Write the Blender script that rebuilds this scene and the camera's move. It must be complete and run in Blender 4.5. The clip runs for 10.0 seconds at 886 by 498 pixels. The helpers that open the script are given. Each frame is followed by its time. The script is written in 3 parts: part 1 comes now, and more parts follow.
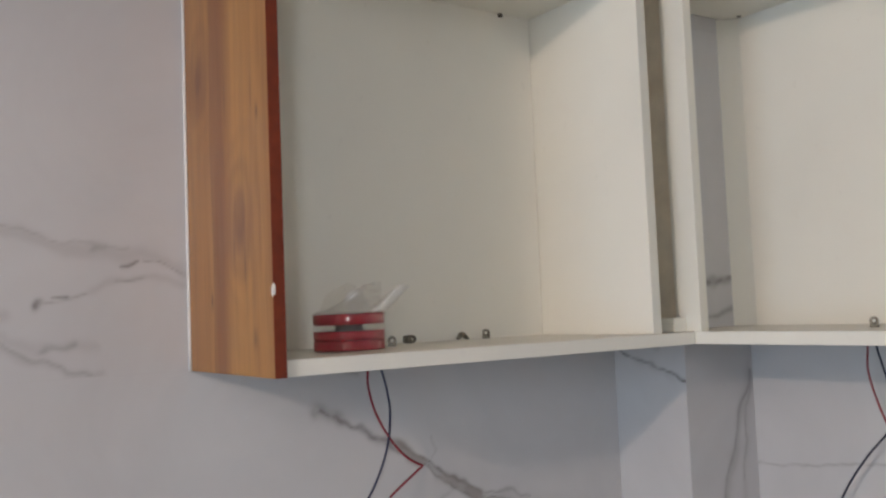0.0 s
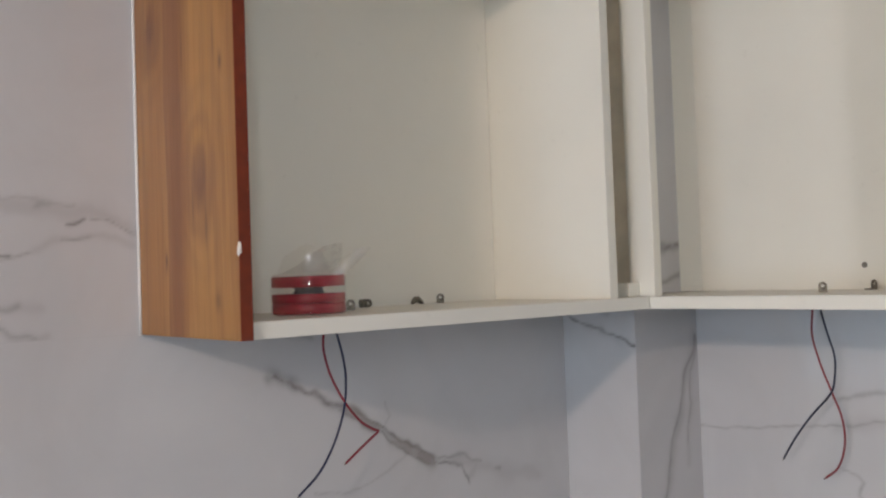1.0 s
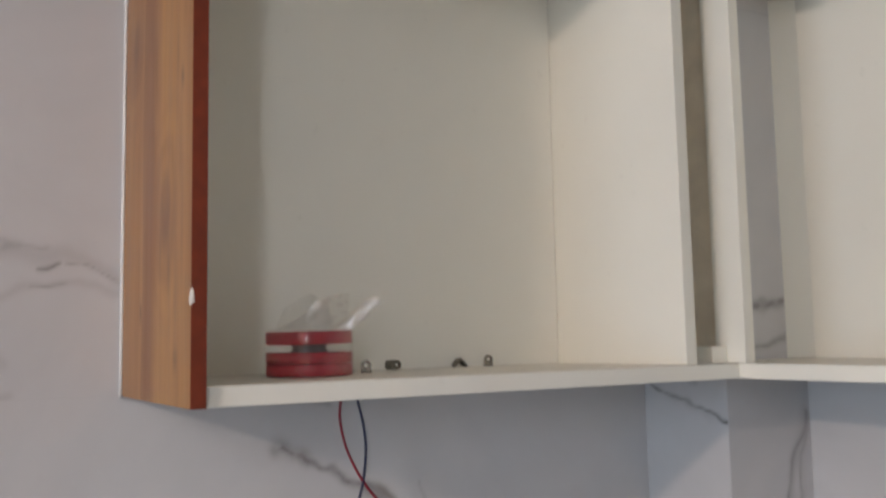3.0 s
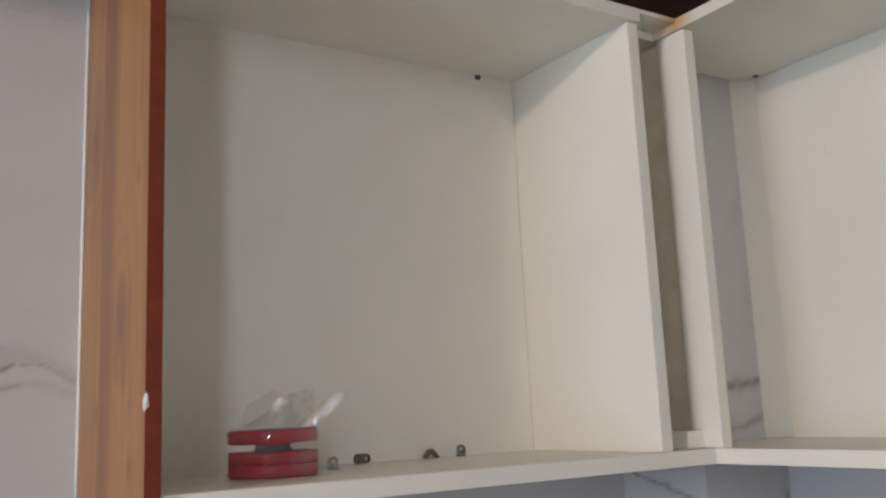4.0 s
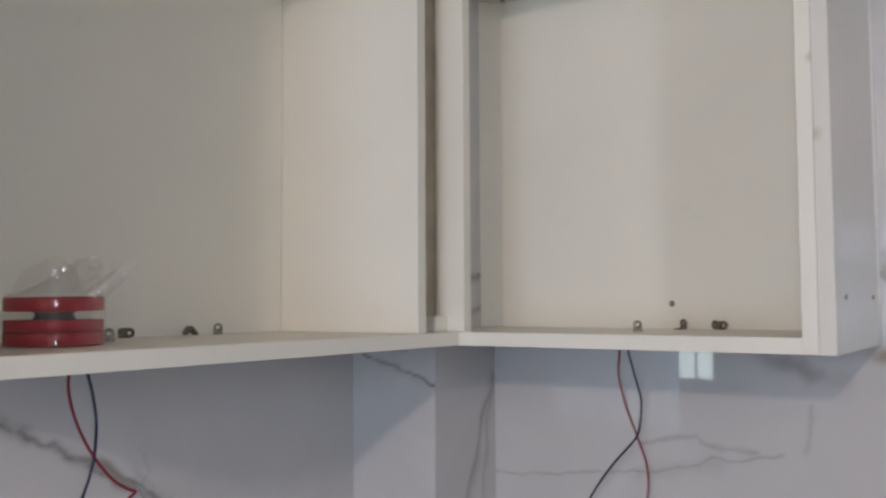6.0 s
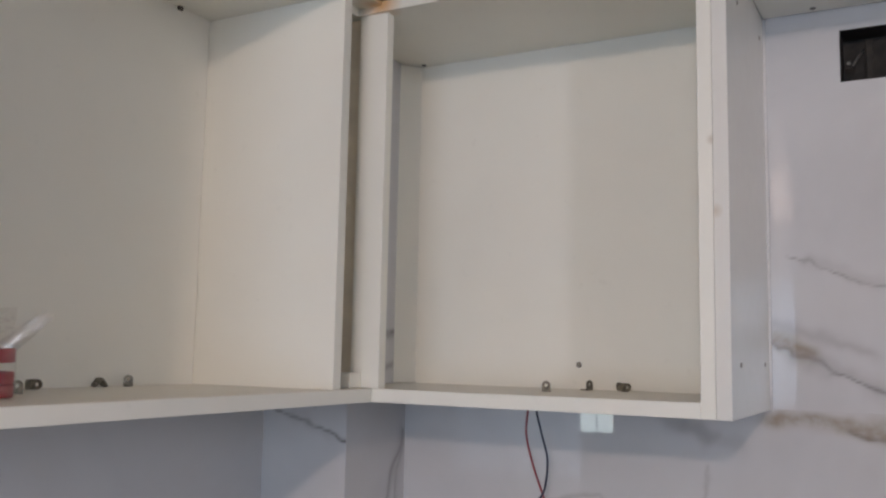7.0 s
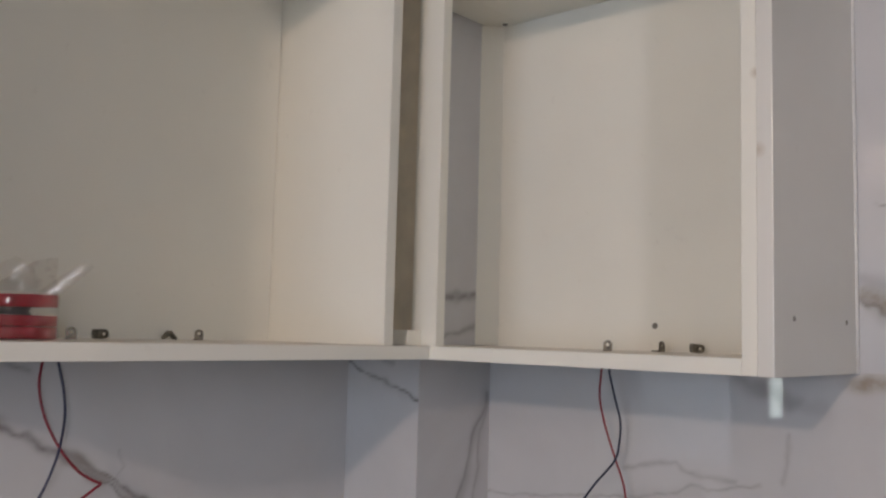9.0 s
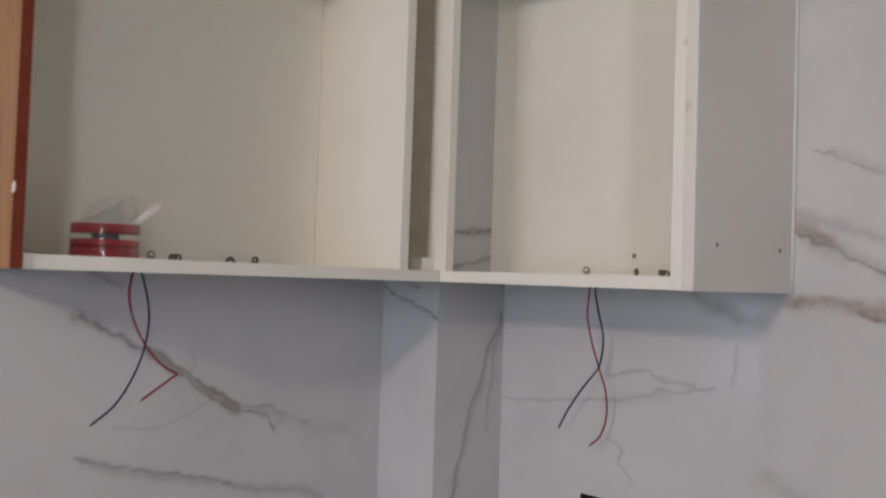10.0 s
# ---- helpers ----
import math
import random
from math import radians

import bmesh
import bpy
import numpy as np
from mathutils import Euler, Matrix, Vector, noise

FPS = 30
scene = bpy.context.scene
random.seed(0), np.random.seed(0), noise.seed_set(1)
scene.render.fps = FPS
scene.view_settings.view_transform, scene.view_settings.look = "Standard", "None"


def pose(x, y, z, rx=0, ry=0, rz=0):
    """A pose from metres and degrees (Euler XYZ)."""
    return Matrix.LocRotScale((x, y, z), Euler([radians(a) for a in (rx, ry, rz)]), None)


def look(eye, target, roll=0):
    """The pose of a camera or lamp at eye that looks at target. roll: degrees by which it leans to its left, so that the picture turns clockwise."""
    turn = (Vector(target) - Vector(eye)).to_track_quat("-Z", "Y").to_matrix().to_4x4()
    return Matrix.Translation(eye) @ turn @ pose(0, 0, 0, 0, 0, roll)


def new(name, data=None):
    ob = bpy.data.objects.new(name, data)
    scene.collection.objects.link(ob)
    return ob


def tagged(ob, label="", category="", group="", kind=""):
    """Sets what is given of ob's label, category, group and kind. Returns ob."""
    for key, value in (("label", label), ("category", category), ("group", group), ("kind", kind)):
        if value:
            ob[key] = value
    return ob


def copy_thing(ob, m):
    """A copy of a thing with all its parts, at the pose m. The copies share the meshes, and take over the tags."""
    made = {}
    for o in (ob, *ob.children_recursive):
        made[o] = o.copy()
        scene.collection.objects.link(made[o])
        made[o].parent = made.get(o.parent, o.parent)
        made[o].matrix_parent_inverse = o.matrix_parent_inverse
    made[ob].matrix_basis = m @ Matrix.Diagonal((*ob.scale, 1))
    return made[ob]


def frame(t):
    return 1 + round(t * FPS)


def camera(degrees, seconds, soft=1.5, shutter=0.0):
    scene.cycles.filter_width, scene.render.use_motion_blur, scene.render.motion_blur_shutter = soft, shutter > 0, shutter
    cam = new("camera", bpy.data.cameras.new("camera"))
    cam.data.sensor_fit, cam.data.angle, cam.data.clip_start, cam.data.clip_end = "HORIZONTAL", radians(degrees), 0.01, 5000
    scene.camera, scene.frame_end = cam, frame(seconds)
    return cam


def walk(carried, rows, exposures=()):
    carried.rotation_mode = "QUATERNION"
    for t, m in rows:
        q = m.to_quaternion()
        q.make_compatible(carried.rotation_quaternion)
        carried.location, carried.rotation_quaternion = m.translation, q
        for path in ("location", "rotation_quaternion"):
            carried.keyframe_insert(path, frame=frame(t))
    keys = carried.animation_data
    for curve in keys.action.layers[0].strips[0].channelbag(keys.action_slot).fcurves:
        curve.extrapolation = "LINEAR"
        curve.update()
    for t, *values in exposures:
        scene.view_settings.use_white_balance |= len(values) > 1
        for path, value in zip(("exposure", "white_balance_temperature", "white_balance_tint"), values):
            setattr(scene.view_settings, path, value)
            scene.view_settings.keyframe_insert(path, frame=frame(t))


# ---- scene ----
cam = camera(52.0, 10.0, soft=2.2, shutter=0.4)
PATH = [
    (0, (1.323, -1.518, 1.549), (-0.319, -0.384, 1.682), -2.3),
    (0.5, (1.279, -1.534, 1.549), (-0.298, -0.305, 1.635), -2.2),
    (1, (1.259, -1.557, 1.54), (-0.275, -0.275, 1.602), -2.0),
    (1.5, (1.243, -1.55, 1.536), (-0.302, -0.282, 1.592), -1.4),
    (2, (1.209, -1.466, 1.543), (-0.409, -0.293, 1.624), -1.3),
    (2.5, (1.185, -1.363, 1.541), (-0.478, -0.257, 1.638), -1.0),
    (3, (1.172, -1.311, 1.536), (-0.528, -0.275, 1.734), -1.1),
    (3.2, (1.178, -1.298, 1.552), (-0.531, -0.292, 1.815), -1.6),
    (4.3, (1.166, -1.288, 1.561), (-0.478, -0.208, 1.923), -2.8),
    (4.5, (1.167, -1.289, 1.547), (-0.455, -0.16, 1.854), -2.6),
    (5, (1.13, -1.322, 1.539), (-0.361, 0.001, 1.702), -2.5),
    (5.5, (1.081, -1.404, 1.545), (-0.216, 0.114, 1.653), -2.0),
    (6, (1.068, -1.463, 1.541), (-0.062, 0.183, 1.657), -0.3),
    (6.2, (1.062, -1.475, 1.53), (-0.007, 0.209, 1.681), 0.2),
    (7.3, (1.073, -1.5, 1.561), (0.135, 0.249, 1.804), 1.3),
    (7.5, (1.073, -1.495, 1.557), (0.14, 0.255, 1.814), 1.4),
    (8, (1.074, -1.468, 1.54), (0.103, 0.267, 1.755), 1.4),
    (8.5, (1.134, -1.401, 1.524), (-0.001, 0.234, 1.713), 1.6),
    (9, (1.255, -1.348, 1.515), (-0.07, 0.138, 1.7), 1.5),
    (9.5, (1.375, -1.359, 1.512), (-0.046, 0.044, 1.635), 0.9),
    (10, (1.563, -1.447, 1.478), (0.085, -0.101, 1.546), 1.9),
]
walk(cam, [(t, look(eye, target, roll)) for t, eye, target, roll in PATH],
     exposures=[(0.0, 0.06, 6950, 20), (3.2, 0.08, 7000, 21), (5.5, -0.03, 6700, 21), (7.5, -0.17, 6850, 24), (9.0, -0.21, 7100, 24), (10.0, -0.08, 7000, 23)])

# ---- light ----
world = bpy.data.worlds.new("sky")
scene.world = world
world.use_nodes = True
wn = world.node_tree.nodes
sky = wn.new("ShaderNodeTexSky")
sky.sky_type = "NISHITA"
sky.sun_disc = False
sky.sun_elevation, sky.sun_rotation = radians(50), radians(200)
world.node_tree.links.new(sky.outputs["Color"], wn["Background"].inputs["Color"])
wn["Background"].inputs["Strength"].default_value = 0.1

LAMP = (1.57, -3.75, 2.45)          # the bulb at the far side of the kitchen
lamp_data = bpy.data.lights.new("bulb_light", "POINT")
lamp_data.energy, lamp_data.shadow_soft_size, lamp_data.color = 90, 0.07, (1.0, 0.89, 0.75)
lamp = new("bulb_light", lamp_data)
lamp.location = LAMP

# Added bluish fill lamp; its real source and place are unknown.
rear_fill_data = bpy.data.lights.new("rear_fill_light", "AREA")
rear_fill_data.shape, rear_fill_data.size, rear_fill_data.size_y = "RECTANGLE", 1.20, 1.36
rear_fill_data.energy, rear_fill_data.color = 42, (0.53, 0.78, 1.0)
rear_fill = new("rear_fill_light", rear_fill_data)
rear_fill.matrix_world = look((1.50, -4.66, 1.36), (0.9, 0.0, 1.36))
side_data = bpy.data.lights.new("side_window_daylight", "AREA")
side_data.shape, side_data.size, side_data.size_y = "RECTANGLE", 0.26, 1.1
side_data.energy, side_data.color = 18.5, (0.76, 0.89, 1.0)
side = new("side_window_daylight", side_data)
side.matrix_world = look((3.28, -2.74, 2.10), (0.0, -0.9, 1.75))


# ---- materials ----
def material(name):
    m = bpy.data.materials.new(name)
    m.use_nodes = True
    nt = m.node_tree
    return m, nt, nt.nodes["Principled BSDF"]


def node(nt, kind, links=(), **values):
    n = nt.nodes.new(kind)
    for key, value in values.items():
        if key in n.inputs:
            n.inputs[key].default_value = value
    for socket, source in links:
        nt.links.new(source, n.inputs[socket])
    return n


def coords(nt, scale=(1, 1, 1)):
    geo = nt.nodes.new("ShaderNodeNewGeometry")
    m = node(nt, "ShaderNodeMapping", [("Vector", geo.outputs["Position"])], Scale=scale)
    return m.outputs["Vector"]


def noise_tex(nt, vec, scale, detail=3.0, rough=0.5, distort=0.0):
    return node(nt, "ShaderNodeTexNoise", [("Vector", vec)], Scale=scale, Detail=detail, Roughness=rough, Distortion=distort).outputs["Fac"]


def ramp(nt, fac, *stops):
    n = nt.nodes.new("ShaderNodeValToRGB")
    nt.links.new(fac, n.inputs["Fac"])
    els = n.color_ramp.elements
    while len(els) < len(stops):
        els.new(0.5)
    for e, (p, c) in zip(els, stops):
        e.position = p
        e.color = (*c, 1) if len(c) == 3 else c
    return n.outputs["Color"]


def maths(nt, op, a, b=0.0, c=0.0, clamp=False):
    n = nt.nodes.new("ShaderNodeMath")
    n.operation, n.use_clamp = op, clamp
    for socket, v in zip(n.inputs, (a, b, c)):
        if isinstance(v, (int, float)):
            socket.default_value = v
        else:
            nt.links.new(v, socket)
    return n.outputs[0]


def mix(nt, fac, a, b, blend="MIX"):
    n = nt.nodes.new("ShaderNodeMix")
    n.data_type, n.blend_type = "RGBA", blend
    for key, v in ((0, fac), (6, a), (7, b)):
        if isinstance(v, (int, float)):
            n.inputs[key].default_value = v
        elif isinstance(v, tuple):
            n.inputs[key].default_value = (*v, 1)
        else:
            nt.links.new(v, n.inputs[key])
    return n.outputs[2]


def bump(nt, bsdf, height, strength=0.2, distance=0.001):
    b = node(nt, "ShaderNodeBump", [("Height", height)], Strength=strength, Distance=distance)
    nt.links.new(b.outputs["Normal"], bsdf.inputs["Normal"])


def simple(name, colour, rough=0.5, metal=0.0, vary=0.12, scale=40.0, relief=0.0):
    m, nt, b = material(name)
    v = coords(nt)
    n = noise_tex(nt, v, scale, 4)
    lo = tuple(c * (1 - vary) for c in colour)
    hi = tuple(min(1, c * (1 + vary)) for c in colour)
    nt.links.new(ramp(nt, n, (0.3, lo), (0.7, hi)), b.inputs["Base Color"])
    b.inputs["Roughness"].default_value, b.inputs["Metallic"].default_value = rough, metal
    if relief:
        bump(nt, b, n, relief)
    return m


def marble_material():
    """Polished white marble-look tile; the veins come with the mesh as an attribute."""
    m, nt, b = material("polished_marble_tile")
    v = coords(nt)
    cloud = noise_tex(nt, v, 3.2, 5, 0.55, 0.6)
    base = ramp(nt, cloud, (0.3, (0.540, 0.532, 0.535)), (0.55, (0.592, 0.584, 0.587)), (0.75, (0.622, 0.613, 0.612)))
    at = nt.nodes.new("ShaderNodeAttribute")
    at.attribute_name = "vein"
    sep = node(nt, "ShaderNodeSeparateColor", [("Color", at.outputs["Color"])])
    broken = ramp(nt, noise_tex(nt, v, 38, 3, 0.6), (0.30, (0.5, 0.5, 0.5)), (0.60, (1, 1, 1)))
    grey = maths(nt, "MULTIPLY", sep.outputs[0], broken, clamp=True)
    base = mix(nt, grey, base, (0.15, 0.13, 0.122))
    tan = maths(nt, "MULTIPLY", sep.outputs[1], broken, clamp=True)
    base = mix(nt, tan, base, (0.27, 0.20, 0.12))
    base = mix(nt, maths(nt, "MULTIPLY", sep.outputs[2], 0.68, clamp=True), base, (0.36, 0.34, 0.34))
    nt.links.new(base, b.inputs["Base Color"])
    b.inputs["Roughness"].default_value = 0.02
    b.inputs["Specular IOR Level"].default_value = 0.5
    bump(nt, b, noise_tex(nt, coords(nt, (0.35, 0.35, 1.6)), 11, 2), 0.03, 0.004)
    return m


def board_material(name, colour, stain=None, rough=0.38, relief=0.05, stretch=(1, 1, 0.2)):
    """Cream-white laminated cabinet board, with handling marks."""
    m, nt, b = material(name)
    v = coords(nt)
    n1, n2 = noise_tex(nt, v, 2.6, 4), noise_tex(nt, v, 38, 4, 0.6)
    dark = tuple(c * 0.94 for c in colour)
    base = ramp(nt, n1, (0.3, dark), (0.65, colour))
    smudge = ramp(nt, n2, (0.66, (0, 0, 0)), (0.78, (0.12, 0.12, 0.12)))
    base = mix(nt, smudge, base, (0.42, 0.38, 0.32))
    geo = nt.nodes.new("ShaderNodeNewGeometry")
    facing = node(nt, "ShaderNodeSeparateXYZ", [("Vector", geo.outputs["True Normal"])])
    dust = maths(nt, "MULTIPLY", maths(nt, "MULTIPLY_ADD", n1, 0.8, -0.02, clamp=True), facing.outputs[2], clamp=True)
    base = mix(nt, dust, base, (0.56, 0.47, 0.35))
    if stain:
        (sx, sy, sz), size, tint = stain
        geo = nt.nodes.new("ShaderNodeNewGeometry")
        d = node(nt, "ShaderNodeVectorMath", [(0, geo.outputs["Position"])])
        d.operation = "DISTANCE"
        d.inputs[1].default_value = (sx, sy, sz)
        near = maths(nt, "SUBTRACT", 1.0, maths(nt, "DIVIDE", d.outputs["Value"], size), clamp=True)
        spread = maths(nt, "MULTIPLY", near, maths(nt, "ADD", 0.7, n2), clamp=True)
        base = mix(nt, spread, base, tint)
    nt.links.new(base, b.inputs["Base Color"])
    nt.links.new(ramp(nt, n2, (0.3, (rough - 0.012,) * 3), (0.7, (rough + 0.015,) * 3)), b.inputs["Roughness"])
    bump(nt, b, noise_tex(nt, coords(nt, stretch), 14, 2), relief, 0.003)
    return m


def wood_material():
    """Orange-brown wood-print laminate: upright grain, reddish heartwood streaks, two knots with arched rings."""
    m, nt, b = material("wood_laminate")
    geo = nt.nodes.new("ShaderNodeNewGeometry")
    sep = node(nt, "ShaderNodeSeparateXYZ", [("Vector", geo.outputs["Position"])])
    px, pz = sep.outputs[0], sep.outputs[2]

    def bell(kx, kz, wx, wz, wob=0.0):
        ex = maths(nt, "DIVIDE", maths(nt, "SUBTRACT", px, kx), wx)
        ez = maths(nt, "DIVIDE", maths(nt, "SUBTRACT", pz, kz), wz)
        r2 = maths(nt, "ADD", maths(nt, "MULTIPLY", ex, ex), maths(nt, "MULTIPLY", ez, ez))
        g = maths(nt, "EXPONENT", maths(nt, "MULTIPLY", maths(nt, "ADD", r2, wob), -1.0))
        return g, r2

    wander = maths(nt, "SUBTRACT", noise_tex(nt, coords(nt, (9, 1, 5)), 1.3, 4, 0.55), 0.5)
    fibre = noise_tex(nt, coords(nt, (210, 1, 6)), 1.0, 5, 0.65, 0.3)
    fine = noise_tex(nt, coords(nt, (70, 1, 3.2)), 1.0, 5, 0.6, 0.6)
    broad = noise_tex(nt, coords(nt, (17, 1, 1.1)), 1.0, 3, 0.5, 0.8)
    base = ramp(nt, broad, (0.30, (0.29, 0.118, 0.033)), (0.44, (0.34, 0.150, 0.043)), (0.53, (0.395, 0.188, 0.056)), (0.62, (0.36, 0.165, 0.047)), (0.74, (0.305, 0.126, 0.036)))
    # reddish heartwood streaks with one firm side
    rough_edge = maths(nt, "MULTIPLY", wander, 0.020)
    along = maths(nt, "ADD", px, rough_edge)
    for x0, x1, soft, amount in ((0.100, 0.165, 0.020, 0.62), (0.0, 0.050, 0.028, 0.22), (0.236, 0.262, 0.014, 0.22)):
        rise = maths(nt, "DIVIDE", maths(nt, "SUBTRACT", along, x0), 0.004, clamp=True)
        fall = maths(nt, "DIVIDE", maths(nt, "SUBTRACT", x1, along), soft, clamp=True)
        streak = maths(nt, "MULTIPLY", maths(nt, "MULTIPLY", rise, fall), maths(nt, "MULTIPLY_ADD", fine, 1.1, 0.35, clamp=True))
        base = mix(nt, maths(nt, "MULTIPLY", streak, amount, clamp=True), base, (0.17, 0.052, 0.026))
    base = mix(nt, 0.42, base, ramp(nt, fine, (0.30, (0.68, 0.58, 0.50)), (0.47, (0.94, 0.92, 0.90)), (0.70, (1.12, 1.13, 1.12))), "MULTIPLY")
    base = mix(nt, 0.28, base, ramp(nt, fibre, (0.36, (0.50, 0.42, 0.34)), (0.48, (1, 1, 1)), (0.66, (1.2, 1.22, 1.22))), "MULTIPLY")
    # knots, ringed by arches that stretch along the grain
    ragged = maths(nt, "ADD", maths(nt, "MULTIPLY", wander, 1.6), maths(nt, "MULTIPLY", maths(nt, "SUBTRACT", fine, 0.5), 1.3))
    for kx, kz, wx, wz, amount in ((0.058, 1.888, 0.026, 0.040, 0.62), (0.207, 1.664, 0.026, 0.042, 0.66)):
        g, r2 = bell(kx, kz, wx, wz, ragged)
        halo, far2 = bell(kx, kz + 0.012, wx * 2.3, wz * 2.6)
        rings = maths(nt, "SINE", maths(nt, "MULTIPLY_ADD", maths(nt, "SQRT", far2), 13.0, maths(nt, "MULTIPLY", wander, 14.0)))
        rings = maths(nt, "MULTIPLY", maths(nt, "MULTIPLY_ADD", rings, 0.5, 0.5, clamp=True), halo)
        base = mix(nt, maths(nt, "MULTIPLY", rings, 0.45, clamp=True), base, (0.18, 0.066, 0.024))
        base = mix(nt, maths(nt, "MULTIPLY", g, amount, clamp=True), base, (0.125, 0.040, 0.025))
    # short dark pores and resin marks
    for kx, kz, wx, wz, amount in ((0.158, 1.838, 0.0030, 0.030, 0.62), (0.266, 1.808, 0.0040, 0.010, 0.75), (0.248, 1.838, 0.0030, 0.024, 0.45), (0.097, 1.573, 0.0040, 0.012, 0.75),
                                   (0.246, 1.521, 0.0080, 0.012, 0.50), (0.218, 1.612, 0.0040, 0.024, 0.45), (0.182, 1.640, 0.0030, 0.030, 0.40), (0.150, 1.760, 0.0025, 0.036, 0.35)):
        g, r2 = bell(kx, kz, wx, wz, ragged)
        base = mix(nt, maths(nt, "MULTIPLY", g, amount, clamp=True), base, (0.10, 0.036, 0.018))
    nt.links.new(base, b.inputs["Base Color"])
    nt.links.new(ramp(nt, fine, (0.3, (0.30,) * 3), (0.7, (0.37,) * 3)), b.inputs["Roughness"])
    bump(nt, b, fibre, 0.08, 0.001)
    return m


def film_material(name="clear_plastic_film", rough=0.12, relief=0.35, gloss_low=0.19):
    """Thin clear plastic film: see-through, with glints."""
    m, nt, b = material(name)
    out = nt.nodes["Material Output"]
    clear = node(nt, "ShaderNodeBsdfTransparent", Color=(0.985, 0.98, 0.975, 1))
    gloss = node(nt, "ShaderNodeBsdfGlossy", Roughness=rough)
    n = noise_tex(nt, coords(nt, (1, 1, 0.6)), 85, 3)
    bp = node(nt, "ShaderNodeBump", [("Height", n)], Strength=relief, Distance=0.004)
    nt.links.new(bp.outputs["Normal"], gloss.inputs["Normal"])
    lw = node(nt, "ShaderNodeLayerWeight", Blend=0.2)
    fr = maths(nt, "MULTIPLY_ADD", lw.outputs["Facing"], 0.2, gloss_low)
    mx = node(nt, "ShaderNodeMixShader", [(0, fr), (1, clear.outputs[0]), (2, gloss.outputs[0])])
    nt.links.new(mx.outputs[0], out.inputs["Surface"])
    return m


MARBLE = marble_material()
CREAM = (0.89, 0.865, 0.778)
BOARD = board_material("cream_board", CREAM)
BOARD_TOP = board_material("cream_board_glue_stained", CREAM, ((0.292, -0.30, 2.119), 0.042, (0.70, 0.42, 0.20)))
SIDE_BOARD = board_material("cream_side_board", CREAM, ((0.818, -0.298, 1.840), 0.009, (0.66, 0.60, 0.50)))
END_BOARD = board_material("cream_end_board", (0.80, 0.78, 0.725), ((0.820, -0.299, 1.744), 0.012, (0.64, 0.57, 0.48)), 0.25, 0.10, (0.3, 0.3, 1.5))
# Tan instead of cream: the corner gap's warm shade is in this colour.
SHADE_BOARD = simple("warm_shade_board", (0.78, 0.68, 0.53), 0.7, 0, 0.08, 30, 0.1)
WOOD = wood_material()
EDGE_RED = simple("red_brown_edge_band", (0.185, 0.026, 0.006), 0.5, 0, 0.15, 60)
CHIPPED = simple("bare_white_core", (0.82, 0.78, 0.72), 0.8, 0, 0.1, 300, 0.3)
SEALANT = simple("white_sealant", (0.70, 0.68, 0.66), 0.35, 0, 0.06, 80, 0.1)
GROUT = simple("white_tile_grout", (0.50, 0.485, 0.485), 0.85, 0, 0.06, 60)
MORTAR = simple("cement_render", (0.33, 0.31, 0.29), 0.9, 0, 0.2, 30, 0.4)
CEILING_WHITE = simple("white_ceiling_paint", (0.55, 0.53, 0.50), 0.8, 0, 0.04, 5)
PAINT = simple("off_white_wall_paint", (0.30, 0.265, 0.225), 0.75, 0, 0.05, 6, 0.05)
FLOOR = simple("dark_floor_tile", (0.14, 0.135, 0.135), 0.35, 0, 0.12, 5)
BROWN = simple("dark_brown_laminate", (0.17, 0.09, 0.055), 0.5, 0, 0.25, 12)
RED_TAPE = simple("red_tape", (0.45, 0.022, 0.042), 0.50, 0, 0.12, 90)
TAPE_CORE = simple("grey_card_core", (0.26, 0.235, 0.245), 0.7, 0, 0.15, 80)
STEEL = simple("dull_zinc_steel", (0.19, 0.168, 0.13), 0.42, 0.45, 0.6, 170, 0.3)
HEAD_STEEL = simple("grey_screw_head", (0.26, 0.24, 0.21), 0.5, 0.4, 0.3, 200)
DARK_STEEL = simple("dark_screw_steel", (0.14, 0.12, 0.10), 0.5, 0.6, 0.3, 200)
RUST = simple("dusty_galvanised_box", (0.024, 0.019, 0.015), 0.7, 0.25, 0.5, 55, 0.4)
BRIGHT_SCREW = simple("bright_zinc_screw", (0.55, 0.53, 0.50), 0.3, 0.9, 0.2, 200)
RED_WIRE = simple("red_wire_sleeve", (0.25, 0.012, 0.026), 0.4, 0, 0.08, 60)
BLUE_WIRE = simple("navy_wire_sleeve", (0.009, 0.014, 0.055), 0.4, 0, 0.08, 60)
PINK_WIRE = simple("faded_red_wire_sleeve", (0.26, 0.035, 0.042), 0.45, 0, 0.08, 60)
BLACK_WIRE = simple("black_blue_wire_sleeve", (0.010, 0.014, 0.040), 0.4, 0, 0.08, 60)
FILM = film_material()
TIGHT_FILM = film_material("tight_plastic_film", 0.07, 0.10, 0.08)
FRAME_WHITE = simple("white_window_frame", (0.75, 0.76, 0.76), 0.4, 0, 0.05, 20)


# ---- building helpers ----
def part(name, bm, mat, parent=None, label=""):
    me = bpy.data.meshes.new(name)
    bm.normal_update()
    bm.to_mesh(me)
    bm.free()
    me.materials.append(mat)
    ob = new(name, me)
    if parent:
        ob.parent = parent
    if label:
        tagged(ob, label)
    return ob


def thing(name, label, category, at=(0, 0, 0), group="", kind=""):
    ob = new(name)
    ob.empty_display_size = 0.05
    return tagged(ob, label, category, group, kind)


